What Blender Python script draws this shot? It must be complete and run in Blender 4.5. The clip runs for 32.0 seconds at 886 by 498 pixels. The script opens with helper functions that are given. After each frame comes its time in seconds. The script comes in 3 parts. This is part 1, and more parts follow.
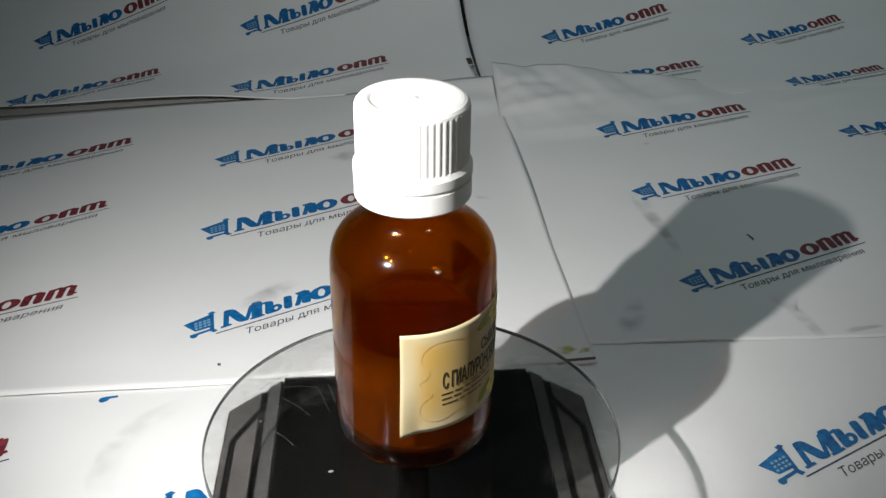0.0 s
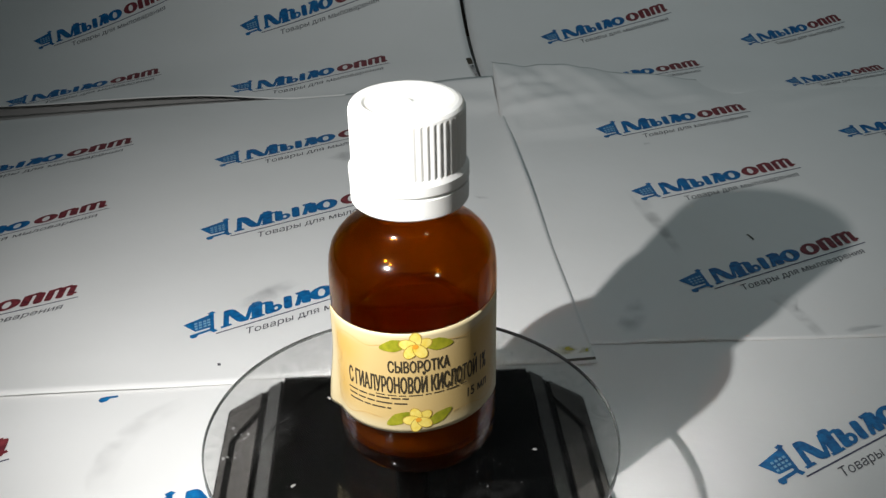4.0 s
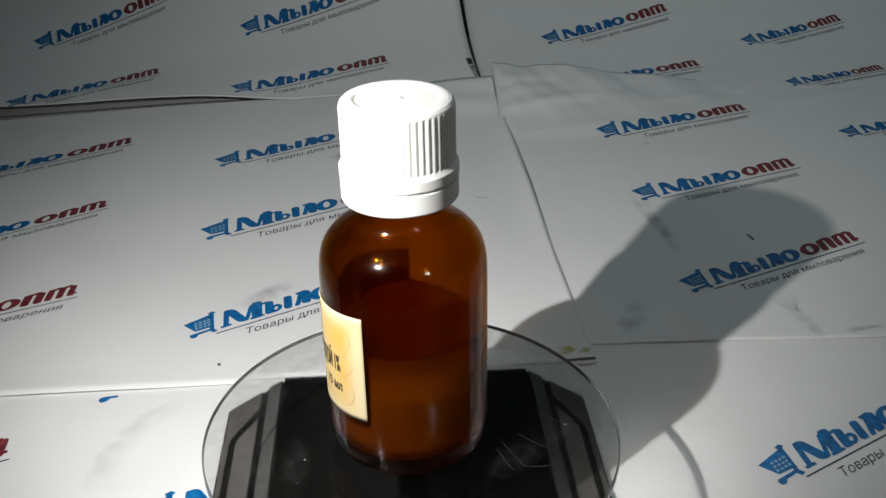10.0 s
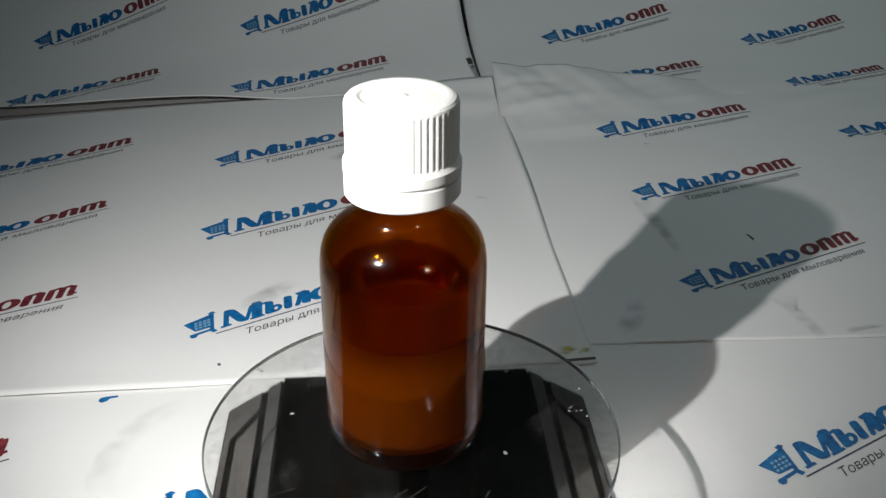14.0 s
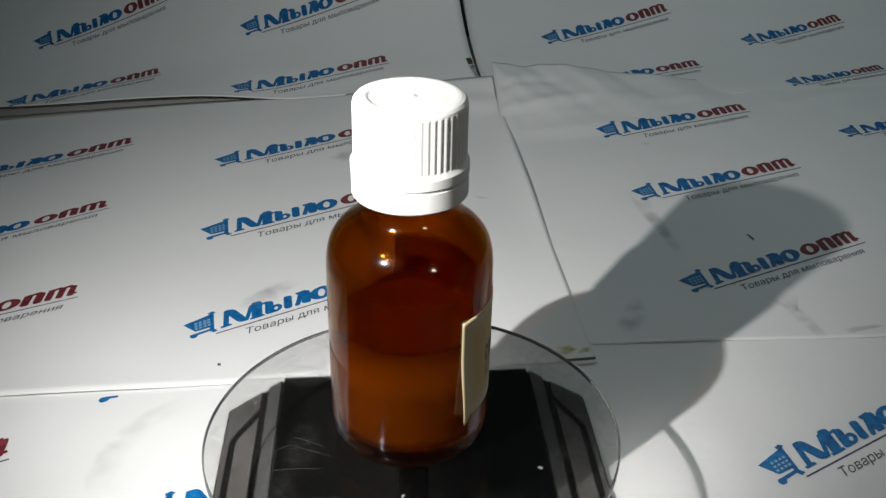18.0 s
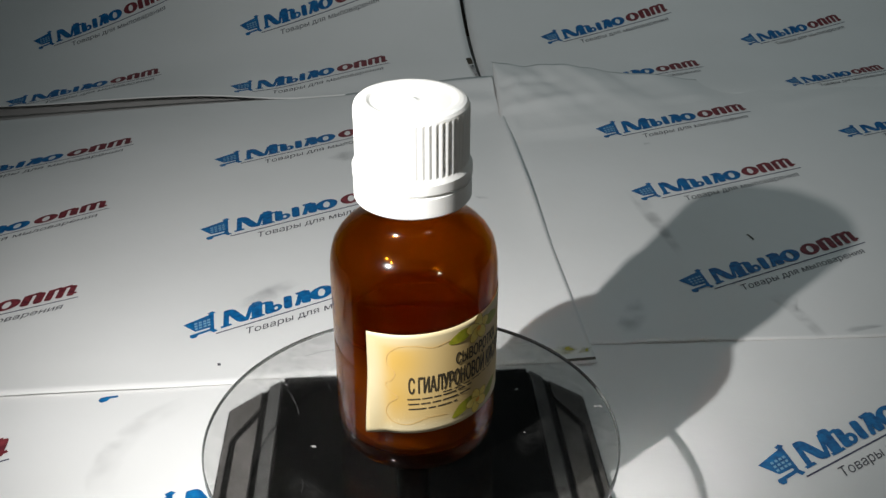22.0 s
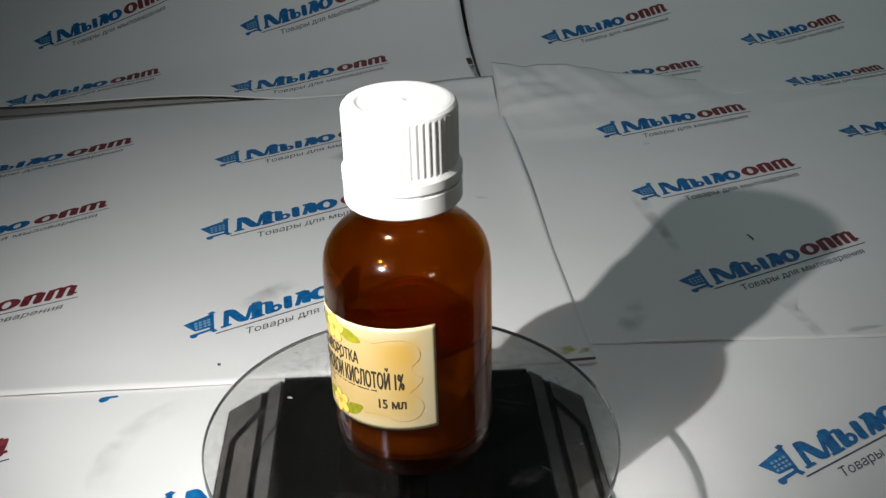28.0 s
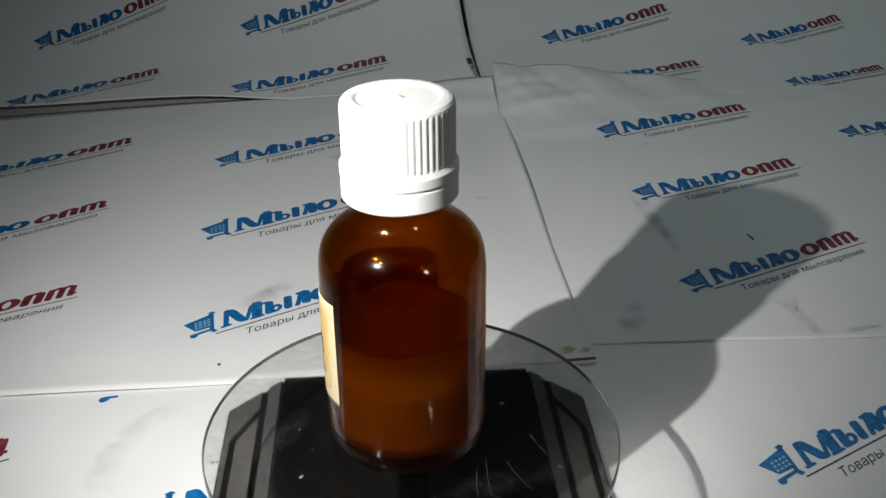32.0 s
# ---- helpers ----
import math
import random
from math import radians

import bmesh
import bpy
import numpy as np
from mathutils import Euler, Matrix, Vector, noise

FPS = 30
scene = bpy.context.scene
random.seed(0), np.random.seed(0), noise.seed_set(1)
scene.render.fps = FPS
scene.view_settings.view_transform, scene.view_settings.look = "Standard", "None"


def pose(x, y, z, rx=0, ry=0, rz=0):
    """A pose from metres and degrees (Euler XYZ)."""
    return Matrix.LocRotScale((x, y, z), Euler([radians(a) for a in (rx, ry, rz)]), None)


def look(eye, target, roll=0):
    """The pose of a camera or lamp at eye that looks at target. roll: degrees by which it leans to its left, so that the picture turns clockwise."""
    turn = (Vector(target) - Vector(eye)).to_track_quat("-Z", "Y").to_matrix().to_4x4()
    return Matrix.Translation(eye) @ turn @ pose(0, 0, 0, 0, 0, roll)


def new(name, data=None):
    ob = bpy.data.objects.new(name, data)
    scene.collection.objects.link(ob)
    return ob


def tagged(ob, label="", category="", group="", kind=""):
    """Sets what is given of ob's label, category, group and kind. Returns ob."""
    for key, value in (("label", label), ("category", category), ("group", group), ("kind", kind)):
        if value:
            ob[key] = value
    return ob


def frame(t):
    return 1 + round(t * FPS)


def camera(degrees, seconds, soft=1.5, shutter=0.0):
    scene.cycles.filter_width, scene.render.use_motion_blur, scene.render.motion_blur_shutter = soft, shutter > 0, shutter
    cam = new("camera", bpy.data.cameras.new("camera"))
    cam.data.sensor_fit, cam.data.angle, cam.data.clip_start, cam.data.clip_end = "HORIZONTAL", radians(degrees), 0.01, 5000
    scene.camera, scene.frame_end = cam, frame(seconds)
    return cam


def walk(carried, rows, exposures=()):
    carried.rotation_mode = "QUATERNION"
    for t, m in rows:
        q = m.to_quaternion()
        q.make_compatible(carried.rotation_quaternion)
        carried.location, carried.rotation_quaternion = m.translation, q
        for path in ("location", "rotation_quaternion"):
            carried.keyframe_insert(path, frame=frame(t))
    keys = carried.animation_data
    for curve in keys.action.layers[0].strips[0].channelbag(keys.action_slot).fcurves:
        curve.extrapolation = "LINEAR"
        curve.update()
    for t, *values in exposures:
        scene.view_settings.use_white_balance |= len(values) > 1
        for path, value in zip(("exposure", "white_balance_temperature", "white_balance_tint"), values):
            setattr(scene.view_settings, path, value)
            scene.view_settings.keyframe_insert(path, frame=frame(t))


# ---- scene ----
from mathutils import geometry

# All plan numbers are millimetres from the foot of the lens, z = 0 on top of the glass plate.
BASE_Z = 0.80
AXIS = (-6.22, 157.14)
TURN_SECONDS = 20.62


def mm(x, y, z):
    return Vector((x / 1000, y / 1000, BASE_Z + z / 1000))


cam = camera(47.23, 32.0, soft=1.42)
EYE = Matrix.Translation(mm(0, 0, 126.8)) @ pose(0, 0, 0, 61.097) @ pose(0, 0, 0, 0, 0, -0.219)
walk(cam, [(0, EYE), (32.0, EYE)],
     [(0.0, 0.27), (1.0, 0.26), (3.0, 0.19), (6.0, 0.14), (9.0, 0.07), (11.0, 0.08), (13.0, 0.16), (18.0, 0.22), (20.0, 0.20), (22.0, 0.17), (25.0, 0.09), (28.0, 0.07), (32.0, 0.02)])

# ---- light ----
world = bpy.data.worlds.new("room_dark")
scene.world = world
world.use_nodes = True
world.node_tree.nodes["Background"].inputs[0].default_value = (0.5, 0.53, 0.55, 1)
world.node_tree.nodes["Background"].inputs[1].default_value = 0.02

# a small bare LED close to the bottle
key = new("led_lamp_light", bpy.data.lights.new("led_lamp_light", "SPOT"))
key.data.spot_size, key.data.spot_blend, key.data.shadow_soft_size = radians(83.1), 1.0, 0.0010
key.data.energy, key.data.color = 1.84, (1.0, 0.985, 0.965)
KEY_AT = mm(-63.4, 82.9, 118.1)
key.matrix_basis = look(KEY_AT, KEY_AT + Vector((0.201, 0.712, -0.625)))

# unseen second lamp by the lens, set low to fill the label's dark side
side = new("second_lamp_light", bpy.data.lights.new("second_lamp_light", "AREA"))
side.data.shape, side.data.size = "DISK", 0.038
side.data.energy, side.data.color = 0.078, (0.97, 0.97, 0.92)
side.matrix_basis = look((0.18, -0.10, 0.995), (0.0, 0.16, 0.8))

# unseen fill added low over the sheets, standing in for ambient light
lamp = new("room_fill_light", bpy.data.lights.new("room_fill_light", "AREA"))
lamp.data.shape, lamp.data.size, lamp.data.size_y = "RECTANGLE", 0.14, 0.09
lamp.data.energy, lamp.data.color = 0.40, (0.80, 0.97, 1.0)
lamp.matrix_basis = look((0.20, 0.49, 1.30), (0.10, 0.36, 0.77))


# ---- materials ----
def material(name, color, rough=0.5, **inputs):
    m = bpy.data.materials.new(name)
    m.use_nodes = True
    b = m.node_tree.nodes["Principled BSDF"]
    b.inputs["Base Color"].default_value = (*color, 1)
    b.inputs["Roughness"].default_value = rough
    for k, v in inputs.items():
        b.inputs[k.replace("_", " ")].default_value = v
    return m


def grain(m, low, high, scale, detail=4.0, bump=0.0, bump_scale=None, distance=0.0002):
    """Lets the base colour wander between two tones, and adds fine relief."""
    t = m.node_tree
    b = t.nodes["Principled BSDF"]
    co = t.nodes.new("ShaderNodeTexCoord")
    n = t.nodes.new("ShaderNodeTexNoise")
    n.inputs["Scale"].default_value, n.inputs["Detail"].default_value = scale, detail
    r = t.nodes.new("ShaderNodeValToRGB")
    r.color_ramp.elements[0].position, r.color_ramp.elements[1].position = 0.3, 0.7
    r.color_ramp.elements[0].color, r.color_ramp.elements[1].color = (*low, 1), (*high, 1)
    t.links.new(co.outputs["Object"], n.inputs["Vector"])
    t.links.new(n.outputs["Fac"], r.inputs["Fac"])
    t.links.new(r.outputs["Color"], b.inputs["Base Color"])
    if bump:
        n2 = t.nodes.new("ShaderNodeTexNoise")
        n2.inputs["Scale"].default_value, n2.inputs["Detail"].default_value = bump_scale, 6
        bp = t.nodes.new("ShaderNodeBump")
        bp.inputs["Strength"].default_value, bp.inputs["Distance"].default_value = bump, distance
        t.links.new(co.outputs["Object"], n2.inputs["Vector"])
        t.links.new(n2.outputs["Fac"], bp.inputs["Height"])
        t.links.new(bp.outputs["Normal"], b.inputs["Normal"])
    return m


PAPER = grain(material("office_paper", (0.8, 0.8, 0.8), 0.62), (0.765, 0.765, 0.755), (0.80, 0.80, 0.795), 22, 5, 0.25, 60, 0.0012)
INK_BLUE = grain(material("blue_ink", (0.0, 0.15, 0.42), 0.5), (0.0, 0.065, 0.22), (0.003, 0.18, 0.45), 650)
INK_PALE = material("pale_blue_ink", (0.25, 0.45, 0.62), 0.5)
INK_RED = grain(material("dark_red_ink", (0.19, 0.018, 0.028), 0.5), (0.09, 0.011, 0.02), (0.27, 0.045, 0.055), 650)
INK_GREY = material("grey_ink", (0.055, 0.055, 0.07), 0.6)
INK_LINE = material("line_ink", (0.06, 0.06, 0.11), 0.6)
CAP_WHITE = material("white_cap_plastic", (0.74, 0.74, 0.715), 0.36, Subsurface_Weight=0.3, Subsurface_Scale=0.0016, Subsurface_Radius=(1.0, 0.96, 0.9))
BLACK = grain(material("black_plastic", (0.01, 0.01, 0.01), 0.6, Specular_IOR_Level=0.1), (0.008, 0.008, 0.0075), (0.015, 0.0145, 0.014), 80, 4, 0.1, 900, 0.0001)
PANEL = grain(material("black_solar_panel", (0.003, 0.003, 0.003), 0.4, Specular_IOR_Level=0.08), (0.002, 0.002, 0.002), (0.005, 0.005, 0.0045), 70)
STRIP = grain(material("silver_grey_strip", (0.08, 0.08, 0.08), 0.75, Specular_IOR_Level=0.08), (0.068, 0.068, 0.067), (0.098, 0.097, 0.095), 60)
PLATE_GREY = grain(material("grey_side_plate", (0.1, 0.095, 0.09), 0.75, Specular_IOR_Level=0.08), (0.088, 0.083, 0.079), (0.12, 0.114, 0.109), 60)
EDGE = material("cut_glass_edge", (0.60, 0.64, 0.62), 0.2, Transmission_Weight=0.84, IOR=1.5)


def thin_out(m, share, color):
    """Lets a share of the light pass straight through a glass."""
    t = m.node_tree
    tr, mix = t.nodes.new("ShaderNodeBsdfTransparent"), t.nodes.new("ShaderNodeMixShader")
    tr.inputs["Color"].default_value, mix.inputs["Fac"].default_value = (*color, 1), share
    t.links.new(t.nodes["Principled BSDF"].outputs[0], mix.inputs[1])
    t.links.new(tr.outputs[0], mix.inputs[2])
    t.links.new(mix.outputs[0], t.nodes["Material Output"].inputs["Surface"])
    return m


CLEAR = material("clear_glass", (0.975, 0.985, 0.98), 0.045, Transmission_Weight=1.0, IOR=1.5)
DUST = material("white_dust", (0.22, 0.22, 0.215), 0.9)
SCRATCH = material("scratch", (0.045, 0.045, 0.045), 0.5)


def dimming_film():
    """An added film whose tint holds smears, the glass's light loss and caustic mottling."""
    m = material("dimming_film", (0.5, 0.5, 0.49), 0.8)
    t = m.node_tree
    co, n, r = t.nodes.new("ShaderNodeTexCoord"), t.nodes.new("ShaderNodeTexNoise"), t.nodes.new("ShaderNodeValToRGB")
    n.inputs["Scale"].default_value, n.inputs["Detail"].default_value, n.inputs["Distortion"].default_value = 210, 8, 2.6
    r.color_ramp.elements[0].position, r.color_ramp.elements[1].position = 0.28, 0.70
    r.color_ramp.elements[0].color, r.color_ramp.elements[1].color = (0.70, 0.695, 0.69, 1), (0.84, 0.835, 0.83, 1)
    tr, mix = t.nodes.new("ShaderNodeBsdfTransparent"), t.nodes.new("ShaderNodeMixShader")
    mix.inputs["Fac"].default_value = 0.0011
    t.links.new(co.outputs["Object"], n.inputs["Vector"])
    t.links.new(n.outputs["Fac"], r.inputs["Fac"])
    t.links.new(r.outputs["Color"], tr.inputs["Color"])
    t.links.new(tr.outputs[0], mix.inputs[1])
    t.links.new(t.nodes["Principled BSDF"].outputs[0], mix.inputs[2])
    t.links.new(mix.outputs[0], t.nodes["Material Output"].inputs["Surface"])
    return m


FILM = dimming_film()


def label_paper():
    """Cream paper that deepens to gold inside the printed frame."""
    m = grain(material("cream_label_paper", (0.8, 0.62, 0.3), 0.48), (0.58, 0.48, 0.27), (0.62, 0.53, 0.33), 90)
    t = m.node_tree
    b = t.nodes["Principled BSDF"]
    gold, mix = t.nodes.new("ShaderNodeAttribute"), t.nodes.new("ShaderNodeMix")
    gold.attribute_name, mix.data_type = "gold", "RGBA"
    cream = b.inputs["Base Color"].links[0].from_socket
    t.links.new(gold.outputs["Fac"], mix.inputs[0])
    t.links.new(cream, mix.inputs[6])
    mix.inputs[7].default_value = (0.58, 0.36, 0.08, 1)
    t.links.new(mix.outputs[2], b.inputs["Base Color"])
    return m


LABEL = label_paper()
LABEL_CURL = material("label_curl", (0.58, 0.38, 0.14), 0.5)
LABEL_TEXT = material("label_text_ink", (0.05, 0.04, 0.024), 0.5)
PETAL = grain(material("yellow_petal", (0.85, 0.68, 0.14), 0.5), (0.80, 0.58, 0.07), (0.86, 0.72, 0.20), 900)
PETAL_EDGE = material("brown_petal_outline", (0.42, 0.27, 0.04), 0.5)
PETAL_CORE = material("orange_petal", (0.80, 0.35, 0.03), 0.5)
LEAF = grain(material("green_leaf", (0.33, 0.36, 0.015), 0.5), (0.20, 0.22, 0.008), (0.38, 0.36, 0.02), 700)


def smudge(name, color, strength, scale):
    """A thin uneven stain that lets the paper show through; also serves painted shade."""
    m = material(name, color, 0.8)
    t = m.node_tree
    co, n = t.nodes.new("ShaderNodeTexCoord"), t.nodes.new("ShaderNodeTexNoise")
    n.inputs["Scale"].default_value, n.inputs["Detail"].default_value = scale, 5
    k = t.nodes.new("ShaderNodeMapRange")
    k.inputs["From Min"].default_value, k.inputs["From Max"].default_value, k.inputs["To Max"].default_value = 0.3, 0.75, strength
    mix, tr = t.nodes.new("ShaderNodeMixShader"), t.nodes.new("ShaderNodeBsdfTransparent")
    t.links.new(co.outputs["Object"], n.inputs["Vector"])
    t.links.new(n.outputs["Fac"], k.inputs["Value"])
    fade, times = t.nodes.new("ShaderNodeAttribute"), t.nodes.new("ShaderNodeMath")
    fade.attribute_name, times.operation = "fade", "MULTIPLY"
    t.links.new(k.outputs["Result"], times.inputs[0])
    t.links.new(fade.outputs["Fac"], times.inputs[1])
    t.links.new(times.outputs[0], mix.inputs["Fac"])
    t.links.new(tr.outputs[0], mix.inputs[1])
    t.links.new(t.nodes["Principled BSDF"].outputs[0], mix.inputs[2])
    t.links.new(mix.outputs[0], t.nodes["Material Output"].inputs["Surface"])
    return m


GREY_STAIN = smudge("grey_stain", (0.27, 0.28, 0.31), 0.42, 150)
FAINT_STAIN = smudge("faint_stain", (0.22, 0.23, 0.24), 0.40, 160)
GLASS_SMEAR = smudge("dusty_smear", (0.4, 0.4, 0.39), 0.032, 380)
YELLOW_STAIN = smudge("yellow_stain", (0.62, 0.56, 0.02), 1.0, 300)
BLUE_STAIN = smudge("blue_stain", (0.25, 0.36, 0.42), 0.35, 160)
GREY_SCRAP = grain(material("grey_scrap", (0.2, 0.2, 0.2), 0.5), (0.03, 0.03, 0.03), (0.5, 0.5, 0.5), 400)
# colour of the plate's cast shadow, painted on the paper
PLATE_SHADE = smudge("faint_plate_shade", (0.3, 0.3, 0.3), 0.34, 160)
SOFT = (PLATE_SHADE, GREY_STAIN, FAINT_STAIN, GLASS_SMEAR, YELLOW_STAIN, BLUE_STAIN)
WOOD = grain(material("dark_table_wood", (0.10, 0.06, 0.035), 0.5), (0.07, 0.04, 0.022), (0.13, 0.08, 0.045), 14)
WALL = grain(material("wall_paint", (0.32, 0.32, 0.31), 0.8), (0.30, 0.30, 0.29), (0.34, 0.34, 0.33), 3)
BOARD = material("grey_cardboard", (0.45, 0.43, 0.40), 0.8)


def amber_glass(name, color, share):
    m = material(name, color, 0.06, Transmission_Weight=1.0, IOR=1.5, Coat_Weight=0.18, Coat_Roughness=0.14)
    return thin_out(m, share, (0.71, 0.38, 0.06))


AMBER = amber_glass("amber_glass", (0.56, 0.245, 0.016), 0.34)
AMBER_THICK = amber_glass("thick_amber_glass", (0.06, 0.02, 0.002), 0.1)


# the liquid meets the glass with nearly the same refraction, and the air with its own
def shaded_serum(name, rough, ior, clear, upper):
    """A cloudy amber liquid, painted darker above for the shade of shoulder and cap."""
    m = material(name, (0.3, 0.14, 0.015), rough, Transmission_Weight=clear, IOR=ior)
    t = m.node_tree
    co, split = t.nodes.new("ShaderNodeTexCoord"), t.nodes.new("ShaderNodeSeparateXYZ")
    k, r = t.nodes.new("ShaderNodeMapRange"), t.nodes.new("ShaderNodeValToRGB")
    k.inputs["From Min"].default_value, k.inputs["From Max"].default_value = 0.004, 0.0256
    stops = r.color_ramp.elements
    stops[0].color, stops[1].color = (0.42, 0.215, 0.032, 1), (*upper, 1)
    middle = stops.new(0.6)
    middle.color = (0.29, 0.145, 0.02, 1)
    t.links.new(co.outputs["Object"], split.inputs[0])
    t.links.new(split.outputs["Z"], k.inputs["Value"])
    t.links.new(k.outputs["Result"], r.inputs["Fac"])
    t.links.new(r.outputs["Color"], t.nodes["Principled BSDF"].inputs["Base Color"])
    return m


SERUM = thin_out(shaded_serum("cloudy_serum", 0.4, 1.02, 0.5, (0.12, 0.048, 0.006)), 0.12, (0.8, 0.5, 0.12))
SERUM_TOP = shaded_serum("serum_surface", 0.2, 1.36, 0.45, (0.21, 0.088, 0.010))


def second_material(ob, mat, test):
    """Gives a second material to the faces whose middle and normal pass the test."""
    ob.data.materials.append(mat)
    for q in ob.data.polygons:
        if test(q.center, q.normal):
            q.material_index = 1
    return ob


# ---- building helpers ----
def mesh_object(name, verts, faces, mat, parent=None, label="", smooth=False):
    me = bpy.data.meshes.new(name)
    me.from_pydata([tuple(v) for v in verts], [], faces)
    me.update()
    if mat:
        me.materials.append(mat)
    if smooth:
        me.shade_smooth()
    ob = new(name, me)
    if parent:
        ob.parent = parent
    if label:
        ob["label"] = label
    return ob


def part(name, bm, mat, parent=None, label="", smooth=False):
    me = bpy.data.meshes.new(name)
    bmesh.ops.recalc_face_normals(bm, faces=bm.faces)
    bm.to_mesh(me)
    bm.free()
    me.materials.append(mat)
    if smooth:
        me.shade_smooth()
    ob = new(name, me)
    if parent:
        ob.parent = parent
    if label:
        ob["label"] = label
    return ob


def box(x0, x1, y0, y1, z0, z1, bevel=0.0):
    bm = bmesh.new()
    bmesh.ops.create_cube(bm, size=1)
    for v in bm.verts:
        v.co = Vector((x0 + (v.co.x + 0.5) * (x1 - x0), y0 + (v.co.y + 0.5) * (y1 - y0), z0 + (v.co.z + 0.5) * (z1 - z0)))
    if bevel:
        bmesh.ops.bevel(bm, geom=bm.edges[:], offset=bevel, segments=2, profile=0.5, affect="EDGES")
    return bm


def prism(outline, z0, z1, bevel=0.0):
    """A flat slab from an outline, metres."""
    bm = bmesh.new()
    low = [bm.verts.new((x, y, z0)) for x, y in outline]
    top = [bm.verts.new((x, y, z1)) for x, y in outline]
    n = len(outline)
    bm.faces.new(low[::-1])
    up = bm.faces.new(top)
    for i in range(n):
        bm.faces.new((low[i], low[(i + 1) % n], top[(i + 1) % n], top[i]))
    if bevel:
        bmesh.ops.bevel(bm, geom=list(up.edges), offset=bevel, segments=2, profile=0.5, affect="EDGES")
    return bm


def lathe(profile, steps=96, closed=False, wave=None):
    """Turns a profile of (radius, z) in millimetres about the z axis. wave(a, r, z) may change the radius."""
    verts, faces = [], []
    n = len(profile)
    for i in range(steps):
        a = 2 * math.pi * i / steps
        for r, z in profile:
            q = wave(a, r, z) if wave else r
            verts.append((q * math.cos(a) / 1000, q * math.sin(a) / 1000, z / 1000))
    for i in range(steps):
        j = (i + 1) % steps
        for k in range(n if closed else n - 1):
            l = (k + 1) % n
            faces.append((i * n + k, j * n + k, j * n + l, i * n + l))
    bm = bmesh.new()
    vs = [bm.verts.new(v) for v in verts]
    for f in faces:
        bm.faces.new([vs[i] for i in f])
    bmesh.ops.remove_doubles(bm, verts=bm.verts[:], dist=1e-7)
    return bm


# ---- flat print shapes: lists of (vertices, faces) in print millimetres ----
def strip_shape(points, width):
    verts, faces = [], []
    n = len(points)
    for i, (x, y) in enumerate(points):
        a, b = points[max(i - 1, 0)], points[min(i + 1, n - 1)]
        d = Vector((b[0] - a[0], b[1] - a[1])).normalized()
        w = width / 2
        verts += [(x - d.y * w, y + d.x * w), (x + d.y * w, y - d.x * w)]
    for i in range(n - 1):
        faces.append((2 * i, 2 * i + 1, 2 * i + 3, 2 * i + 2))
    return verts, faces


def poly_shape(points):
    return list(points), [tuple(range(len(points)))]


def ellipse_points(cx, cy, rx, ry, turn=0.0, n=24):
    c, s = math.cos(turn), math.sin(turn)
    return [(cx + rx * math.cos(a) * c - ry * math.sin(a) * s, cy + rx * math.cos(a) * s + ry * math.sin(a) * c)
            for a in (2 * math.pi * i / n for i in range(n))]


def oval_shape(cx, cy, rx, ry, turn=0.0, n=14, tip=0.0):
    """An oval in narrow slices, so that it follows a curved surface. tip above 0 draws its ends out like a leaf."""
    c, s = math.cos(turn), math.sin(turn)
    verts, faces = [], []
    for i in range(n + 1):
        x = -math.cos(math.pi * i / n)
        y = math.sqrt(max(1 - x * x, 0)) * (1 - tip * abs(x))
        for k in (-1, 0, 1):
            a, b = x * rx, k * y * ry
            verts.append((cx + a * c - b * s, cy + a * s + b * c))
    for i in range(n):
        for k in (0, 1):
            faces.append((3 * i + k, 3 * i + 3 + k, 3 * i + 4 + k, 3 * i + 1 + k))
    return verts, faces


def ring_shape(cx, cy, rx, ry, hx, hy, lean=0.0, n=24):
    out = ellipse_points(0, 0, rx, ry, 0, n)
    inn = ellipse_points(0, 0, hx, hy, 0, n)
    verts = [(cx + x + y * lean, cy + y) for x, y in out + inn]
    return verts, [(i, (i + 1) % n, n + (i + 1) % n, n + i) for i in range(n)]


def bar_shape(x, y0, y1, width, lean):
    """An upright bar with rounded feet, leaning like the print."""
    w, h = width / 2, y1 - y0
    r = min(w, h / 2) * 0.8
    pts = [(-w, r), (-w + r * 0.3, r * 0.3), (-w + r, 0), (w - r * 0.2, 0), (w, r * 0.5), (w, h - r), (w - r * 0.3, h - r * 0.3), (w - r, h), (-w + r * 0.2, h), (-w, h - r * 0.5)]
    return poly_shape([(x + a + b * lean, y0 + b) for a, b in pts])


def joined(shapes):
    verts, faces = [], []
    for i, (v, f) in enumerate(shapes):
        k = len(verts)
        verts += [(*q[:2], 0.012 * i) for q in v]
        faces += [tuple(i + k for i in q) for q in f]
    return verts, faces


def soft_shape(points):
    """A stain that thins out past its outline: rings about its middle, with the strength of each corner."""
    n = len(points)
    cx, cy = sum(p[0] for p in points) / n, sum(p[1] for p in points) / n
    rings = ((0.25, 1.0), (0.6, 0.85), (0.9, 0.55), (1.15, 0.2), (1.4, 0.0))
    verts, values = [(cx, cy)], [1.0]
    for k, f in rings:
        verts += [(cx + (x - cx) * k, cy + (y - cy) * k) for x, y in points]
        values += [f] * n
    faces = [(0, 1 + i, 1 + (i + 1) % n) for i in range(n)]
    for j in range(len(rings) - 1):
        a, b = 1 + j * n, 1 + (j + 1) * n
        faces += [(a + i, b + i, b + (i + 1) % n, a + (i + 1) % n) for i in range(n)]
    return verts, faces, values


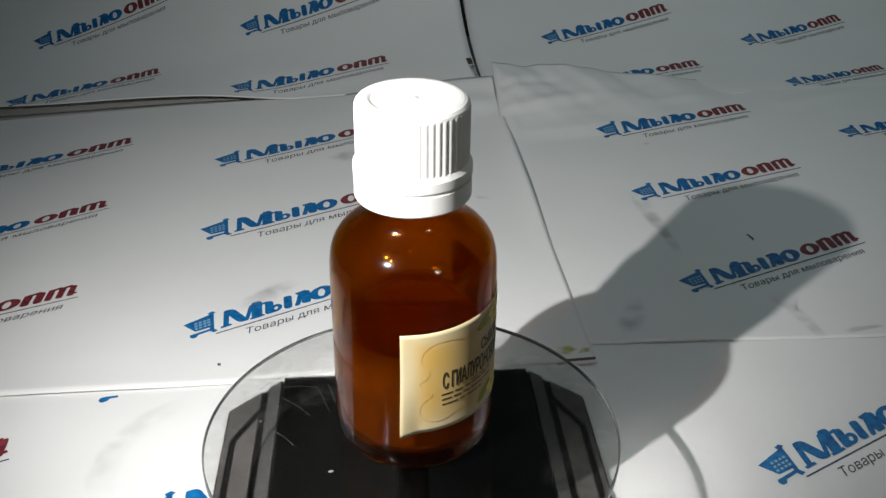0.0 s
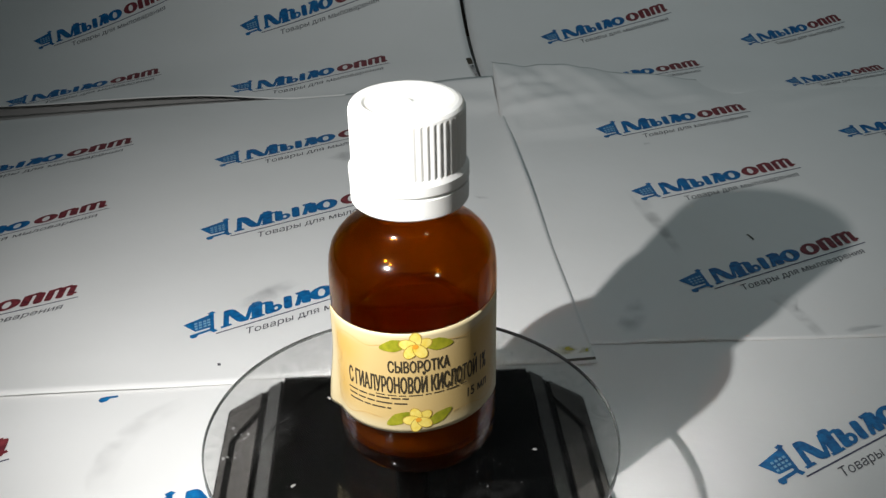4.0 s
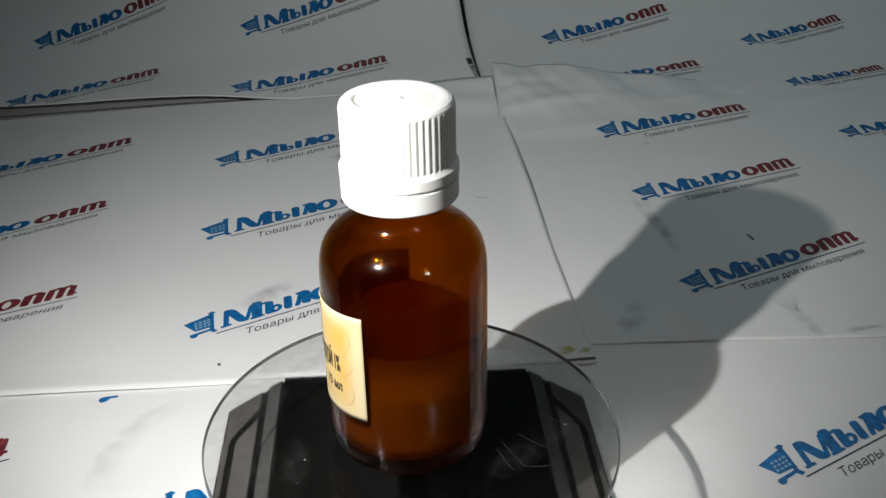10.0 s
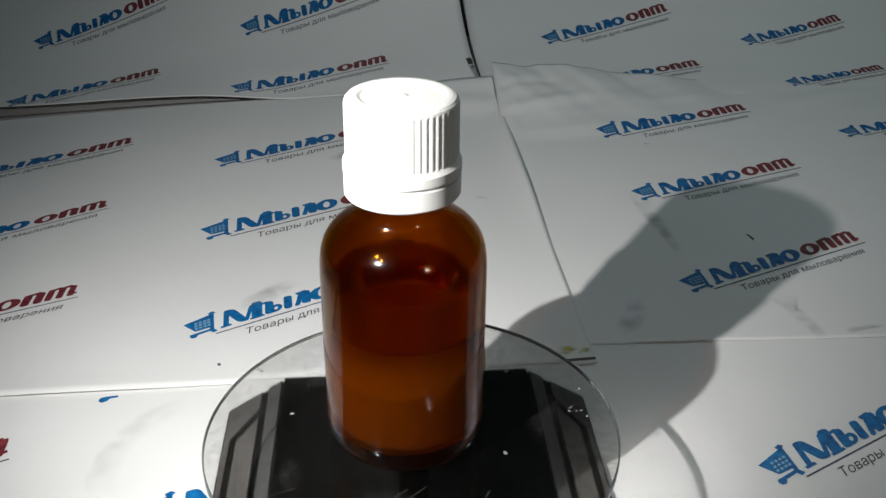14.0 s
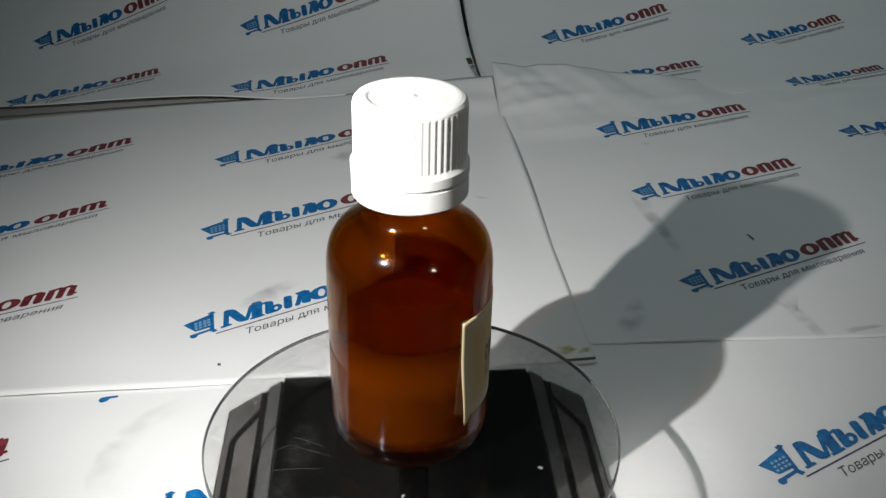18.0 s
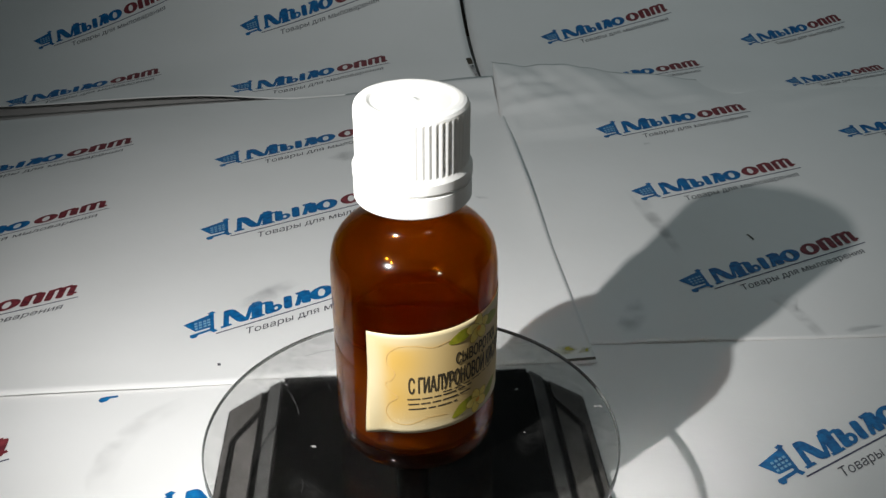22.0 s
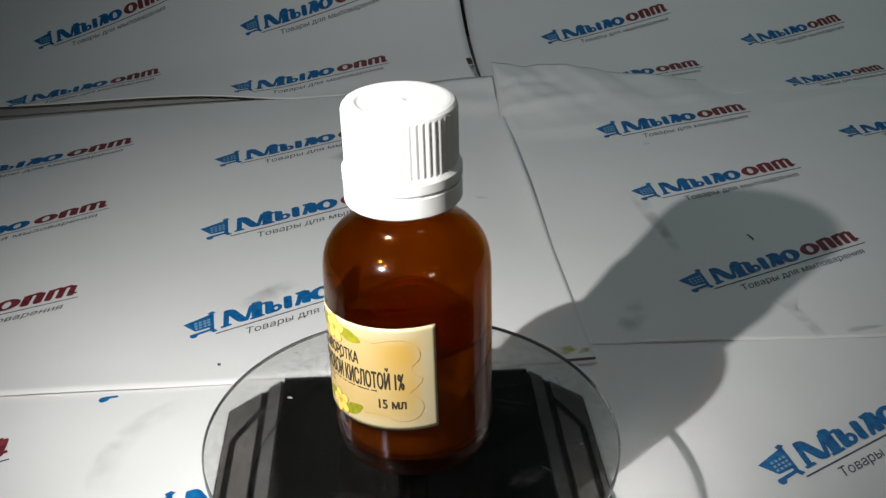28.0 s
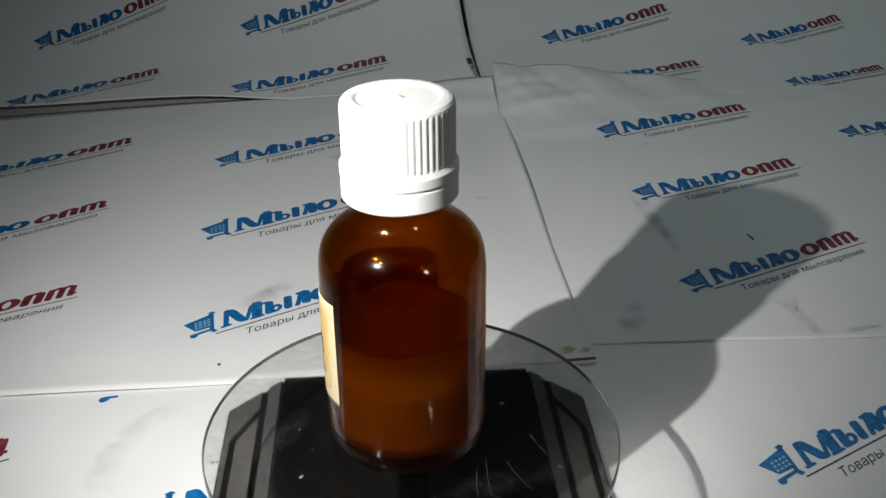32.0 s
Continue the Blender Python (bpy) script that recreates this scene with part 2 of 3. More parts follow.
def soft_strip(points, width):
    """A band along a line that thins out at its sides and ends."""
    verts, faces, values = [], [], []
    n = len(points)
    for i, (x, y) in enumerate(points):
        a, b = points[max(i - 1, 0)], points[min(i + 1, n - 1)]
        d = Vector((b[0] - a[0], b[1] - a[1])).normalized()
        end = min(1.0, 2.2 * min(i, n - 1 - i) / (n - 1))
        for k, f in ((-0.5, 0.0), (-0.3, 1.0), (0.1, 0.6), (0.5, 0.0)):
            verts.append((x - d.y * width * k, y + d.x * width * k))
            values.append(f * end)
    for i in range(n - 1):
        faces += [(4 * i + k, 4 * i + k + 1, 4 * i + k + 5, 4 * i + k + 4) for k in range(3)]
    return verts, faces, values


def set_fade(ob, values):
    fade = ob.data.attributes.new("fade", "FLOAT", "POINT")
    fade.data.foreach_set("value", values)


def filled(points, edges):
    """Fills closed outlines: the triangles between them that lie inside an odd number of outlines."""
    points = [Vector((x + 1e-5 * math.sin(17.0 * i), y + 1e-5 * math.cos(23.0 * i))) for i, (x, y) in enumerate(points)]
    verts, _, tris, *_ = geometry.delaunay_2d_cdt(points, edges, [], 0, 1e-7)
    faces = []
    for t in tris:
        cx, cy = sum(verts[i].x for i in t) / 3, sum(verts[i].y for i in t) / 3
        crossings = 0
        for a, b in edges:
            p, q = points[a], points[b]
            if (p.y > cy) != (q.y > cy) and cx < p.x + (cy - p.y) * (q.x - p.x) / (q.y - p.y):
                crossings += 1
        if crossings % 2:
            faces.append(tuple(t))
    return [tuple(v) for v in verts], faces


TEXT_CACHE = {}


def text_shape(text, x0, y0, width, height, lean=0.0):
    """Letters of the built-in font, fitted into a box of the print."""
    if text not in TEXT_CACHE:
        cu = bpy.data.curves.new("letters", "FONT")
        cu.body, cu.resolution_u, cu.fill_mode = text, 3, "NONE"
        ob = new("letters", cu)
        me = bpy.data.meshes.new_from_object(ob.evaluated_get(bpy.context.evaluated_depsgraph_get()))
        TEXT_CACHE[text] = filled([v.co.xy for v in me.vertices], [tuple(e.vertices) for e in me.edges])
        bpy.data.objects.remove(ob)
        bpy.data.curves.remove(cu)
        bpy.data.meshes.remove(me)
    verts, faces = TEXT_CACHE[text]
    xa, xb = min(v[0] for v in verts), max(v[0] for v in verts)
    ya, yb = min(v[1] for v in verts), max(v[1] for v in verts)
    sx, sy = width / (xb - xa), height / (yb - ya)
    return [(x0 + (x - xa) * sx + (y - ya) * sy * lean, y0 + (y - ya) * sy) for x, y in verts], faces


# the logo, cart tip at the origin
def logo_shapes():
    cart = joined([
        poly_shape([(0, 0), (8.3, 1.6), (6.4, -5.0), (1.9, -4.9)]),
        poly_shape([(8.0, 2.6), (9.6, 3.0), (10.4, 2.0), (9.6, 1.7), (7.0, -6.2), (7.6, -7.6), (6.2, -8.0), (5.6, -6.6), (8.2, 1.5)]),
        poly_shape([(0.0, -6.1), (6.0, -5.7), (6.2, -6.7), (2.0, -7.0), (1.2, -8.0), (0.0, -7.9), (-0.4, -7.0)])])
    grid = joined([poly_shape([(x + y * 0.28, y), (x + 0.85 + y * 0.28, y), (x + 0.85 + (y + 0.75) * 0.28, y + 0.75), (x + (y + 0.75) * 0.28, y + 0.75)])
                   for x in (3.2, 4.5, 5.8, 7.0) for y in (-4.2, -2.9, -1.6)])
    k = 0.38
    blue = joined([
        bar_shape(10.2, -7.0, 1.2, 1.7, k), bar_shape(15.7, -6.9, 1.3, 3.1, -0.22), bar_shape(16.5, -6.7, 0.4, 1.4, k + 0.22), bar_shape(19.5, -7.1, 1.3, 3.3, k),
        strip_shape([(8.8, -6.7), (12.0, -6.6)], 0.9), strip_shape([(17.6, -6.8), (22.0, -6.7)], 0.9),
        bar_shape(23.4, -7.0, -0.6, 2.6, k), ring_shape(26.2, -5.1, 1.9, 1.9, 0.6, 0.8, k), bar_shape(29.2, -7.1, -0.6, 2.6, k), strip_shape([(22.6, -0.9), (25.6, -0.7)], 0.9),
        bar_shape(32.0, -7.2, -1.0, 1.7, k + 0.25), bar_shape(35.0, -7.1, -0.5, 2.9, k), strip_shape([(34.2, -0.9), (37.6, -0.6)], 1.1),
        ring_shape(41.2, -4.0, 3.9, 3.3, 1.2, 2.0, k)])
    red = joined([
        ring_shape(50.2, -3.6, 3.8, 3.2, 1.2, 2.0, k),
        bar_shape(54.4, -6.8, -0.5, 2.6, k), bar_shape(58.0, -6.8, -0.4, 2.6, k),
        bar_shape(61.0, -6.7, -0.3, 2.1, k), bar_shape(64.2, -6.7, -0.3, 2.1, k), bar_shape(67.3, -6.7, -0.4, 2.0, k),
        strip_shape([(56.6, -1.0), (60.4, -0.5)], 1.2), strip_shape([(63.2, -0.9), (66.2, -0.4)], 1.2), strip_shape([(66.2, -0.8), (69.3, -0.4)], 1.2), strip_shape([(67.6, -6.0), (69.6, -5.4)], 0.9)])
    line = strip_shape([(6.6 + 63 * i / 16, -8.9 + 0.35 * i / 16) for i in range(17)], 0.46)
    tag = text_shape("Товары для мыловарения", 13.2, -14.6, 50.5, 3.9, 0.42)
    return cart, grid, blue, red, line, tag


LOGO = logo_shapes()
LOGO_TURN = radians(23.36)


class Sheet:
    """An A4 sheet lying or curving: place(u, v) gives the point of its upper face, u along its width, v along its depth, in millimetres."""

    def __init__(self, label, place, u0, u1, v0, v1, nu=54, nv=40, group="printed paper sheets"):
        self.place = place
        rows = []
        for j in range(nv + 1):
            for i in range(nu + 1):
                rows.append(place(u0 + (u1 - u0) * i / nu, v0 + (v1 - v0) * j / nv))
        n = nu + 1
        faces = [(j * n + i, j * n + i + 1, (j + 1) * n + i + 1, (j + 1) * n + i) for j in range(nv) for i in range(nu)]
        ob = mesh_object("paper_sheet", [mm(*p) for p in rows], faces, PAPER, smooth=True)
        bm = bmesh.new()
        bm.from_mesh(ob.data)
        bmesh.ops.solidify(bm, geom=bm.faces[:], thickness=0.00012)
        bm.to_mesh(ob.data)
        bm.free()
        self.ob = tagged(ob, label, "paper sheet", group)

    def print(self, name, shape, mat, lift=0.12, label=""):
        verts, faces = shape
        pts = []
        for u, v, *more in verts:
            p = Vector(self.place(u, v))
            a, b = Vector(self.place(u + 1, v)) - p, Vector(self.place(u, v + 1)) - p
            pts.append(mm(*(p + a.cross(b).normalized() * (lift + (more[0] if more else 0.0)))))
        return mesh_object(name, pts, faces, mat, self.ob, label)

    def logo(self, u, v, turn=0.0, wide=1.0, tall=1.0):
        """One logo with its cart tip at (u, v); each sheet prints it a little turned and stretched."""
        c, s = math.cos(LOGO_TURN + radians(turn)), math.sin(LOGO_TURN + radians(turn))
        names = (("logo_cart", INK_BLUE, 0.12), ("logo_grid", INK_PALE, 0.2), ("logo_word", INK_BLUE, 0.12), ("logo_word", INK_RED, 0.12), ("logo_underline", INK_LINE, 0.12), ("tagline", INK_GREY, 0.12))
        for (name, mat, lift), (verts, faces) in zip(names, LOGO):
            self.print(name, ([(u + c * q[0] * wide - s * q[1] * tall, v + s * q[0] * wide + c * q[1] * tall, *q[2:]) for q in verts], faces), mat, lift)


def flat_place(x0, y0, turn, z, bend=None):
    c, s = math.cos(radians(turn)), math.sin(radians(turn))

    def place(u, v):
        return (x0 + c * u - s * v, y0 + s * u + c * v, z + (bend(u, v) if bend else 0.0))
    return place


def curved_place(x0, y0, turn, z0, slope, bend, dip=0.0, onset=0.0):
    """An even curve that rises towards the back; the front edge may dip under its neighbour."""
    c, s = math.cos(turn), math.sin(turn)

    def place(u, v):
        a = (math.sin(slope + bend * v) - math.sin(slope)) / bend
        b = (math.cos(slope) - math.cos(max(slope + bend * v, 0.0) if dip else slope + bend * v)) / bend - dip * min(v + onset, 0) ** 2
        return (x0 + c * u - s * a, y0 + s * u + c * a, z0 + b)
    return place


def to_sheet(x, y, x0, y0, turn):
    c, s = math.cos(radians(turn)), math.sin(radians(turn))
    return c * (x - x0) + s * (y - y0), -s * (x - x0) + c * (y - y0)


# ---- room and table ----
def room():
    def wall(name, x0, x1, y0, y1, z0, z1, mat=WALL):
        tagged(part(name, box(x0, x1, y0, y1, z0, z1), mat), kind="structure")
    wall("floor", -1.8, 1.8, -1.8, 1.8, -0.1, 0.0, WOOD)
    wall("ceiling", -1.8, 1.8, -1.8, 1.8, 2.7, 2.8)
    wall("wall_north", -1.8, 1.8, 1.8, 1.9, 0, 2.7)
    wall("wall_south", -1.8, 1.8, -1.9, -1.8, 0, 2.7)
    wall("wall_east", 1.8, 1.9, -1.8, 1.8, 0, 2.7)
    wall("wall_west", -1.9, -1.8, -1.8, 1.8, 0, 2.7)


def table():
    top = BASE_Z - 0.0372
    t = tagged(new("table"), "plain dark brown wooden table under the paper sheets", "table")
    part("tabletop", box(-0.7, 0.7, -0.25, 0.9, top - 0.03, top, 0.002), WOOD, t)
    for x in (-0.64, 0.64):
        for y in (-0.19, 0.84):
            part("leg", box(x - 0.025, x + 0.025, y - 0.025, y + 0.025, 0, top - 0.03), WOOD, t)
    b = part("cardboard", prism([(-0.30, 0.15), (0.36, 0.20), (0.345, 0.33), (0.0, 0.33), (-0.05, 0.310), (-0.13, 0.286), (-0.285, 0.25)], top, BASE_Z - 0.0306, 0.0005), BOARD)
    tagged(b, "grey cardboard backing under the paper sheets", "cardboard")
    g = part("back_panel", box(-0.45, 0.5, 0.72, 0.74, top, top + 0.12, 0.001), BOARD)
    tagged(g, "upright grey panel behind the paper sheets", "panel")


room()
table()


# ---- printed paper sheets ----
def ease(a, b, x):
    t = min(max((x - a) / (b - a), 0.0), 1.0)
    return t * t * (3 - 2 * t)


STEP_U, STEP_V = 99.5, 58.8
# x, y, turn, z, slope, curvature
WALL_L = (-209.15, 425.54, 0.1117, -26.2, 0.0202, 0.0074)
WALL_R = (22.07, 462.8, 0.0874, -29.1, 0.0591, 0.0041)


# ends, half width and height of the folds in one sheet
CREASES = ((-2, 168, 52, 186, 6, 0.9), (0, 186, 30, 196, 4, -0.7), (3, 140, 10, 205, 4, 0.6), (8, 150, 60, 160, 9, 0.6), (30, 172, 75, 205, 7, -0.6), (60, 178, 96, 190, 6, 0.5), (120, 176, 165, 196, 8, 0.5))


def lattice(sheet, u, v, cols, rows):
    for i in cols:
        for j in rows:
            sheet.logo(u + STEP_U * i, v + STEP_V * j)


def sheets():
    # front pair, lowest in the pile
    fl = Sheet("white printed paper sheet with blue and red logos, lying flat", flat_place(-322, 143, 3.1, -30.3, lambda u, v: -4.2 * ease(125, 212, v) * (1 - ease(105, 262, u))), 0, 297, 0, 210)
    u, v = to_sheet(-101.6 - 66.1, 183.4 - 23.1, -322, 143, 3.1)
    lattice(fl, u, v, (0, 1), (0,))
    fr = Sheet("white printed paper sheet lying flat under the turntable", flat_place(-22, 147, 7.4, -30.1), 0, 297, 0, 210)
    fr.logo(97.9, 20.7, 0.7, 0.995, 0.95)
    fr.logo(197.4, 20.7)

    # back sheets of the floor
    def bend_l(u, v):
        h = -4.9 * ease(78, 214, v) * (1 - ease(40, 205, u))
        h += 6.3 * ease(165, 212, v) * ease(215, 297, u)
        h += 0.5 * math.sin(v * 0.30 + u * 0.05) * ease(160, 195, v) * ease(240, 290, u)
        return h + 1.8 * max(0.0, (u - 284) / 13) ** 2 * ease(60, 115, v) * (1 - ease(168, 190, v)) + 0.25 * ease(290, 297, u) + 0.45 * ease(9, 0, v) * (1 - ease(150, 200, u))
    lx, ly, lt = -255.0, 193.9, 5.12
    left = Sheet("white printed paper sheet with curled back edge and lifted corner", flat_place(lx, ly, lt, -29.6, bend_l), 0, 297, 0, 210, 220, 70)
    for place in ((181.6, 145.2, 2.7, 1.09, 1.03), (183.1, 87.3, 1.2, 1.06, 1.08), (185.2, 28.8, 2.2, 0.99, 0.97),
                  (76.9, 140.0, 2.2, 1.08, 0.91), (82.5, 77.7, 5.4, 1.05, 0.80), (84.6, 29.6, -2.3, 1.0, 0.89)):
        left.logo(*place)

    def bend_r(u, v):
        k = ease(140, 212, v)
        h = 9.5 * k * (1 - ease(6, 112, u)) + 0.8 * k * math.sin(u * 0.16 + v * 0.10) * (1 - ease(40, 140, u))
        h += k * (1 - ease(15, 95, u)) * (0.4 * math.sin(u * 0.23 - v * 0.17) + 0.25 * math.sin(u * 0.5 + v * 0.31 + 1.3))
        return h + (0.4 * ease(9, 0, v) + 0.3 * math.sin(u * 0.05 + 1.0) * ease(8, 0, v)) * ease(14, 40, u)
    def creases(u, v):
        h = 0.0
        for ua, va, ub, vb, w, k in CREASES:
            du, dv = ub - ua, vb - va
            l = math.hypot(du, dv)
            t = ((u - ua) * du + (v - va) * dv) / (l * l)
            if -0.1 < t < 1.1:
                d = abs((u - ua) * dv - (v - va) * du) / l
                h += k * max(0.0, 1 - d / w) * ease(-0.1, 0.2, t) * ease(1.1, 0.7, t)
        return h
    rx, ry, rt = 30.0, 229.2, 2.18
    right = Sheet("white printed paper sheet with a creased back corner lifting up", flat_place(rx, ry, rt, -29.9, lambda u, v: bend_r(u, v) + creases(u, v)), 0, 297, 0, 210, 170, 120)
    for place in ((37.7, 151.7, -1.5, 1.02, 1.04), (40.6, 95.3, -1.6, 0.99, 1.07), (42.4, 32.5, 1.5, 0.99, 0.98),
                  (135.3, 147.0, -2.9, 0.96, 0.90), (138.9, 91.0), (140.6, 31.0)):
        right.logo(*place)

    c, q = math.cos(radians(5)), math.sin(radians(5))
    stack = part("paper_pad", prism([(-0.338 + c * u - q * v, 0.336 + q * u + c * v) for u, v in ((0, 0), (0.60, 0), (0.60, 0.16), (0, 0.16))], BASE_Z - 0.0372, BASE_Z - 0.0349), PAPER)
    tagged(stack, "thin pad of blank white paper under the printed sheets", "paper pad")

    # back sheets that curve up into the backdrop
    upright = curved_place(*WALL_L, 1e-9)

    def settled(u, v):
        x, y, z = upright(u, v)
        sag = 2.4 * ease(95, 165, u) + 1.3 * (1 - ease(30, 85, u)) + 1.5 * math.exp(-((u - 137) / 22) ** 2)
        return x, y, z - sag * ease(10, -22, v)
    wl = Sheet("white printed paper sheet curving up as backdrop", settled, -71, 226, -22, 183, 80, 110)
    for place in ((19.9, 42.6, 7.7, 0.965, 1.02), (116.4, 49.0, 1.1, 1.07, 1.15), (20.1, -16.4, 3.3, 0.956, 0.86), (114.7, -9.8, -1.8, 1.07, 0.98)):
        wl.logo(*place)
    wr = Sheet("white printed paper sheet curving up as backdrop", curved_place(*WALL_R, 0.003, 34), -5.5, 291.5, -48, 162, 60, 90)
    for place in ((29.7, 29.9, -0.2, 1.07, 1.1), (129.3, 20.7, -1.5, 0.89, 0.975), (31.8, -24.6, -5.1, 1.0, 1.06), (130.9, -34.6, -5.0, 0.78, 0.88)):
        wr.logo(*place)
    return fl, fr, left, right, wl, wr


# ---- turntable ----
def turntable():
    base = tagged(new("turntable_base"), "low black plastic turntable base with chamfered corners and grey strips", "turntable")
    base.matrix_basis = Matrix.Translation(mm(AXIS[0], AXIS[1], -29.98)) @ pose(0, 0, 0, 0, 0, 3.5)
    hx, hy, cx, cy = 0.0436, 0.0546, 0.0131, 0.0123
    octo = [(-hx + cx, -hy), (hx - cx, -hy), (hx, -hy + cy), (hx, hy - cy), (hx - cx, hy), (-hx + cx, hy), (-hx, hy - cy), (-hx, -hy + cy)]
    part("housing", prism(octo, 0, 0.0022, 0.0005), BLACK, base)
    part("solar_panel", box(-0.0308, 0.0308, -0.0540, 0.0542, 0.0022, 0.0030, 0.0002), PANEL, base, "glossy black top panel")
    for s in (-1, 1):
        def plate_of(name, pts, mat, top, label):
            part(name, prism([(s * x, y) for x, y in pts][::s], 0.0022, top, 0.0002), mat, base, label)
        plate_of("strip", [(0.0314, -0.0528), (0.0344, -0.0504), (0.0344, 0.0504), (0.0314, 0.0533)], STRIP, 0.0030, "flat grey strip")
        plate_of("side_plate", [(0.0359, -0.0400), (0.0404, -0.0307), (0.0404, 0.0302), (0.0359, 0.0390)], PLATE_GREY, 0.0029, "flat grey side plate")
        plate_of("corner_plate", [(0.0359, 0.0426), (0.0420, 0.0307), (0.0420, -0.0307), (0.0431, -0.0307), (0.0431, 0.0420), (0.0359, 0.0490)], PLATE_GREY, 0.0028, "grey corner plate")

    plate = tagged(new("glass_plate"), "round clear glass plate, dusty and scratched, on the turntable", "glass plate")
    plate.matrix_basis = Matrix.Translation(mm(*AXIS, 0))
    r, t = 40.5, 2.0
    bm = lathe([(0, 0), (r - 3, 0), (r - 0.35, 0), (r - 0.35, -t), (r - 3, -t), (0, -t)], 160)
    bmesh.ops.recalc_face_normals(bm, faces=bm.faces)
    bmesh.ops.delete(bm, geom=[f for f in bm.faces if abs(f.normal.z) < 0.5], context="FACES")
    glass = part("glass", bm, CLEAR, plate)
    for f in glass.data.polygons:
        if f.normal.z * (f.center.z + t / 2000) < 0:
            f.flip()
    # the light falls through the pane, and its edge alone casts a ring of shade
    glass.visible_shadow = False
    edge = part("edge", lathe([(r - 0.35, 0), (r - 0.16, -0.06), (r - 0.03, -0.25), (r, -0.5), (r, -t + 0.5), (r - 0.03, -t + 0.25), (r - 0.16, -t + 0.06), (r - 0.35, -t)], 160), EDGE, plate, "smooth cut glass edge", True)
    if edge.data.polygons[3].normal.dot(edge.data.polygons[3].center) < 0:
        edge.data.flip_normals()
    part("spindle", lathe([(0, -2.05), (5, -2.05), (5, -3.5), (3.2, -4.5), (3.2, -26.9), (0, -26.9)], 48), PANEL, plate, "black plastic spindle")
    # added sheet over the pane that dims the light passing through it
    verts, faces = [(0, 0, 0.000015)], []
    for i in range(96):
        a = 2 * math.pi * i / 96
        verts.append(((r - 0.4) / 1000 * math.cos(a), (r - 0.4) / 1000 * math.sin(a), 0.000015))
        faces.append((0, 1 + i, 1 + (i + 1) % 96))
    mesh_object("dimming_film", verts, faces, FILM, plate, "thin uneven added film that dims the glass plate")
    rng = random.Random(4)
    spots = [(19.5, 221, 0.75), (24.5, 54, 0.6), (27.0, 288, 0.6), (12.4, 314, 0.45), (30.1, 176, 0.35), (33, 120, 0.4), (35, 250, 0.45), (22, 20, 0.3)]
    spots += [(rng.uniform(14, 39), rng.uniform(0, 360), rng.uniform(0.1, 0.2)) for _ in range(12)]
    for d, a in ((35.5, 264), (33, 254.5), (38, 32)):
        spots += [(d + rng.uniform(-1.3, 1.3), a + rng.uniform(-2.4, 2.4), rng.uniform(0.15, 0.6)) for _ in range(6)]
    for d, a, w in spots:
        bm = bmesh.new()
        bmesh.ops.create_icosphere(bm, subdivisions=1, radius=1)
        for q in bm.verts:
            q.co = Vector((q.co.x * w * rng.uniform(0.7, 1.2), q.co.y * w * rng.uniform(0.4, 0.8), (q.co.z + 0.9) * w * 0.25)) / 1000
        o = part("dust_speck", bm, DUST, plate)
        o.matrix_basis = pose(d * math.cos(radians(a)) / 1000, d * math.sin(radians(a)) / 1000, 0, 0, 0, rng.uniform(0, 180))
    for d, a, w, l in ((29, 172, 2.0, 5.0), (33, 20, 2.2, 4.2), (30, 300, 1.6, 4.5), (26, 95, 1.8, 3.6), (35, 235, 1.6, 3.8), (22, 150, 3.0, 7.0), (27, 255, 3.2, 8.0), (24, 20, 2.6, 6.0), (31, 340, 2.4, 6.0), (33, 60, 2.0, 7.0)):
        v, f, fades = soft_shape(ellipse_points(0, 0, l, w, 0, 20))
        o = mesh_object("smear", [(x / 1000 + 0.0006 * math.sin(y * 900), y / 1000, 0.00003) for x, y in v], f, GLASS_SMEAR, plate)
        set_fade(o, fades)
        o.matrix_basis = pose(d * math.cos(radians(a)) / 1000, d * math.sin(radians(a)) / 1000, 0, 0, 0, a + 70)
    lines = [((-26.8, 9.7), (-20.3, 3.8)), ((-28.8, 0.6), (-22.6, -5.0)), ((-31.8, 12.6), (-27.2, 17.5)), ((-20.1, 13.4), (-16.5, 4.6)), ((-17.9, 14.3), (-15.7, 8.0)), ((-26.7, -1.2), (-22.5, -5.4))]
    for _ in range(4):
        d, a, k, l = rng.uniform(24, 38), rng.uniform(0, 6.283), rng.uniform(0, 6.283), rng.uniform(3, 7)
        lines.append(((d * math.cos(a), d * math.sin(a)), (d * math.cos(a) + l * math.cos(k), d * math.sin(a) + l * math.sin(k))))
    lines = [q for q in lines if max(math.hypot(*q[0]), math.hypot(*q[1])) < 39]
    for (xa, ya), (xb, yb) in lines:
        pts = [(xa + (xb - xa) * i / 8, ya + (yb - ya) * i / 8 + 0.4 * math.sin(i * 0.4)) for i in range(9)]
        v, f = strip_shape(pts, 0.1)
        mesh_object("scratch", [(x / 1000, y / 1000, 0.00004) for x, y in v], f, SCRATCH, plate)
    return plate


# ---- bottle ----
def ribs(a, r, z):
    if r < 9.3 or not 57.9 < z < 67.3:
        return r
    w = 0.5 + 0.5 * math.cos(a * 52)
    return r - 0.17 * (1 - w ** 0.8)


LABEL_R, LABEL_A, LABEL_B = 15.16, radians(-98.4), radians(58.9)


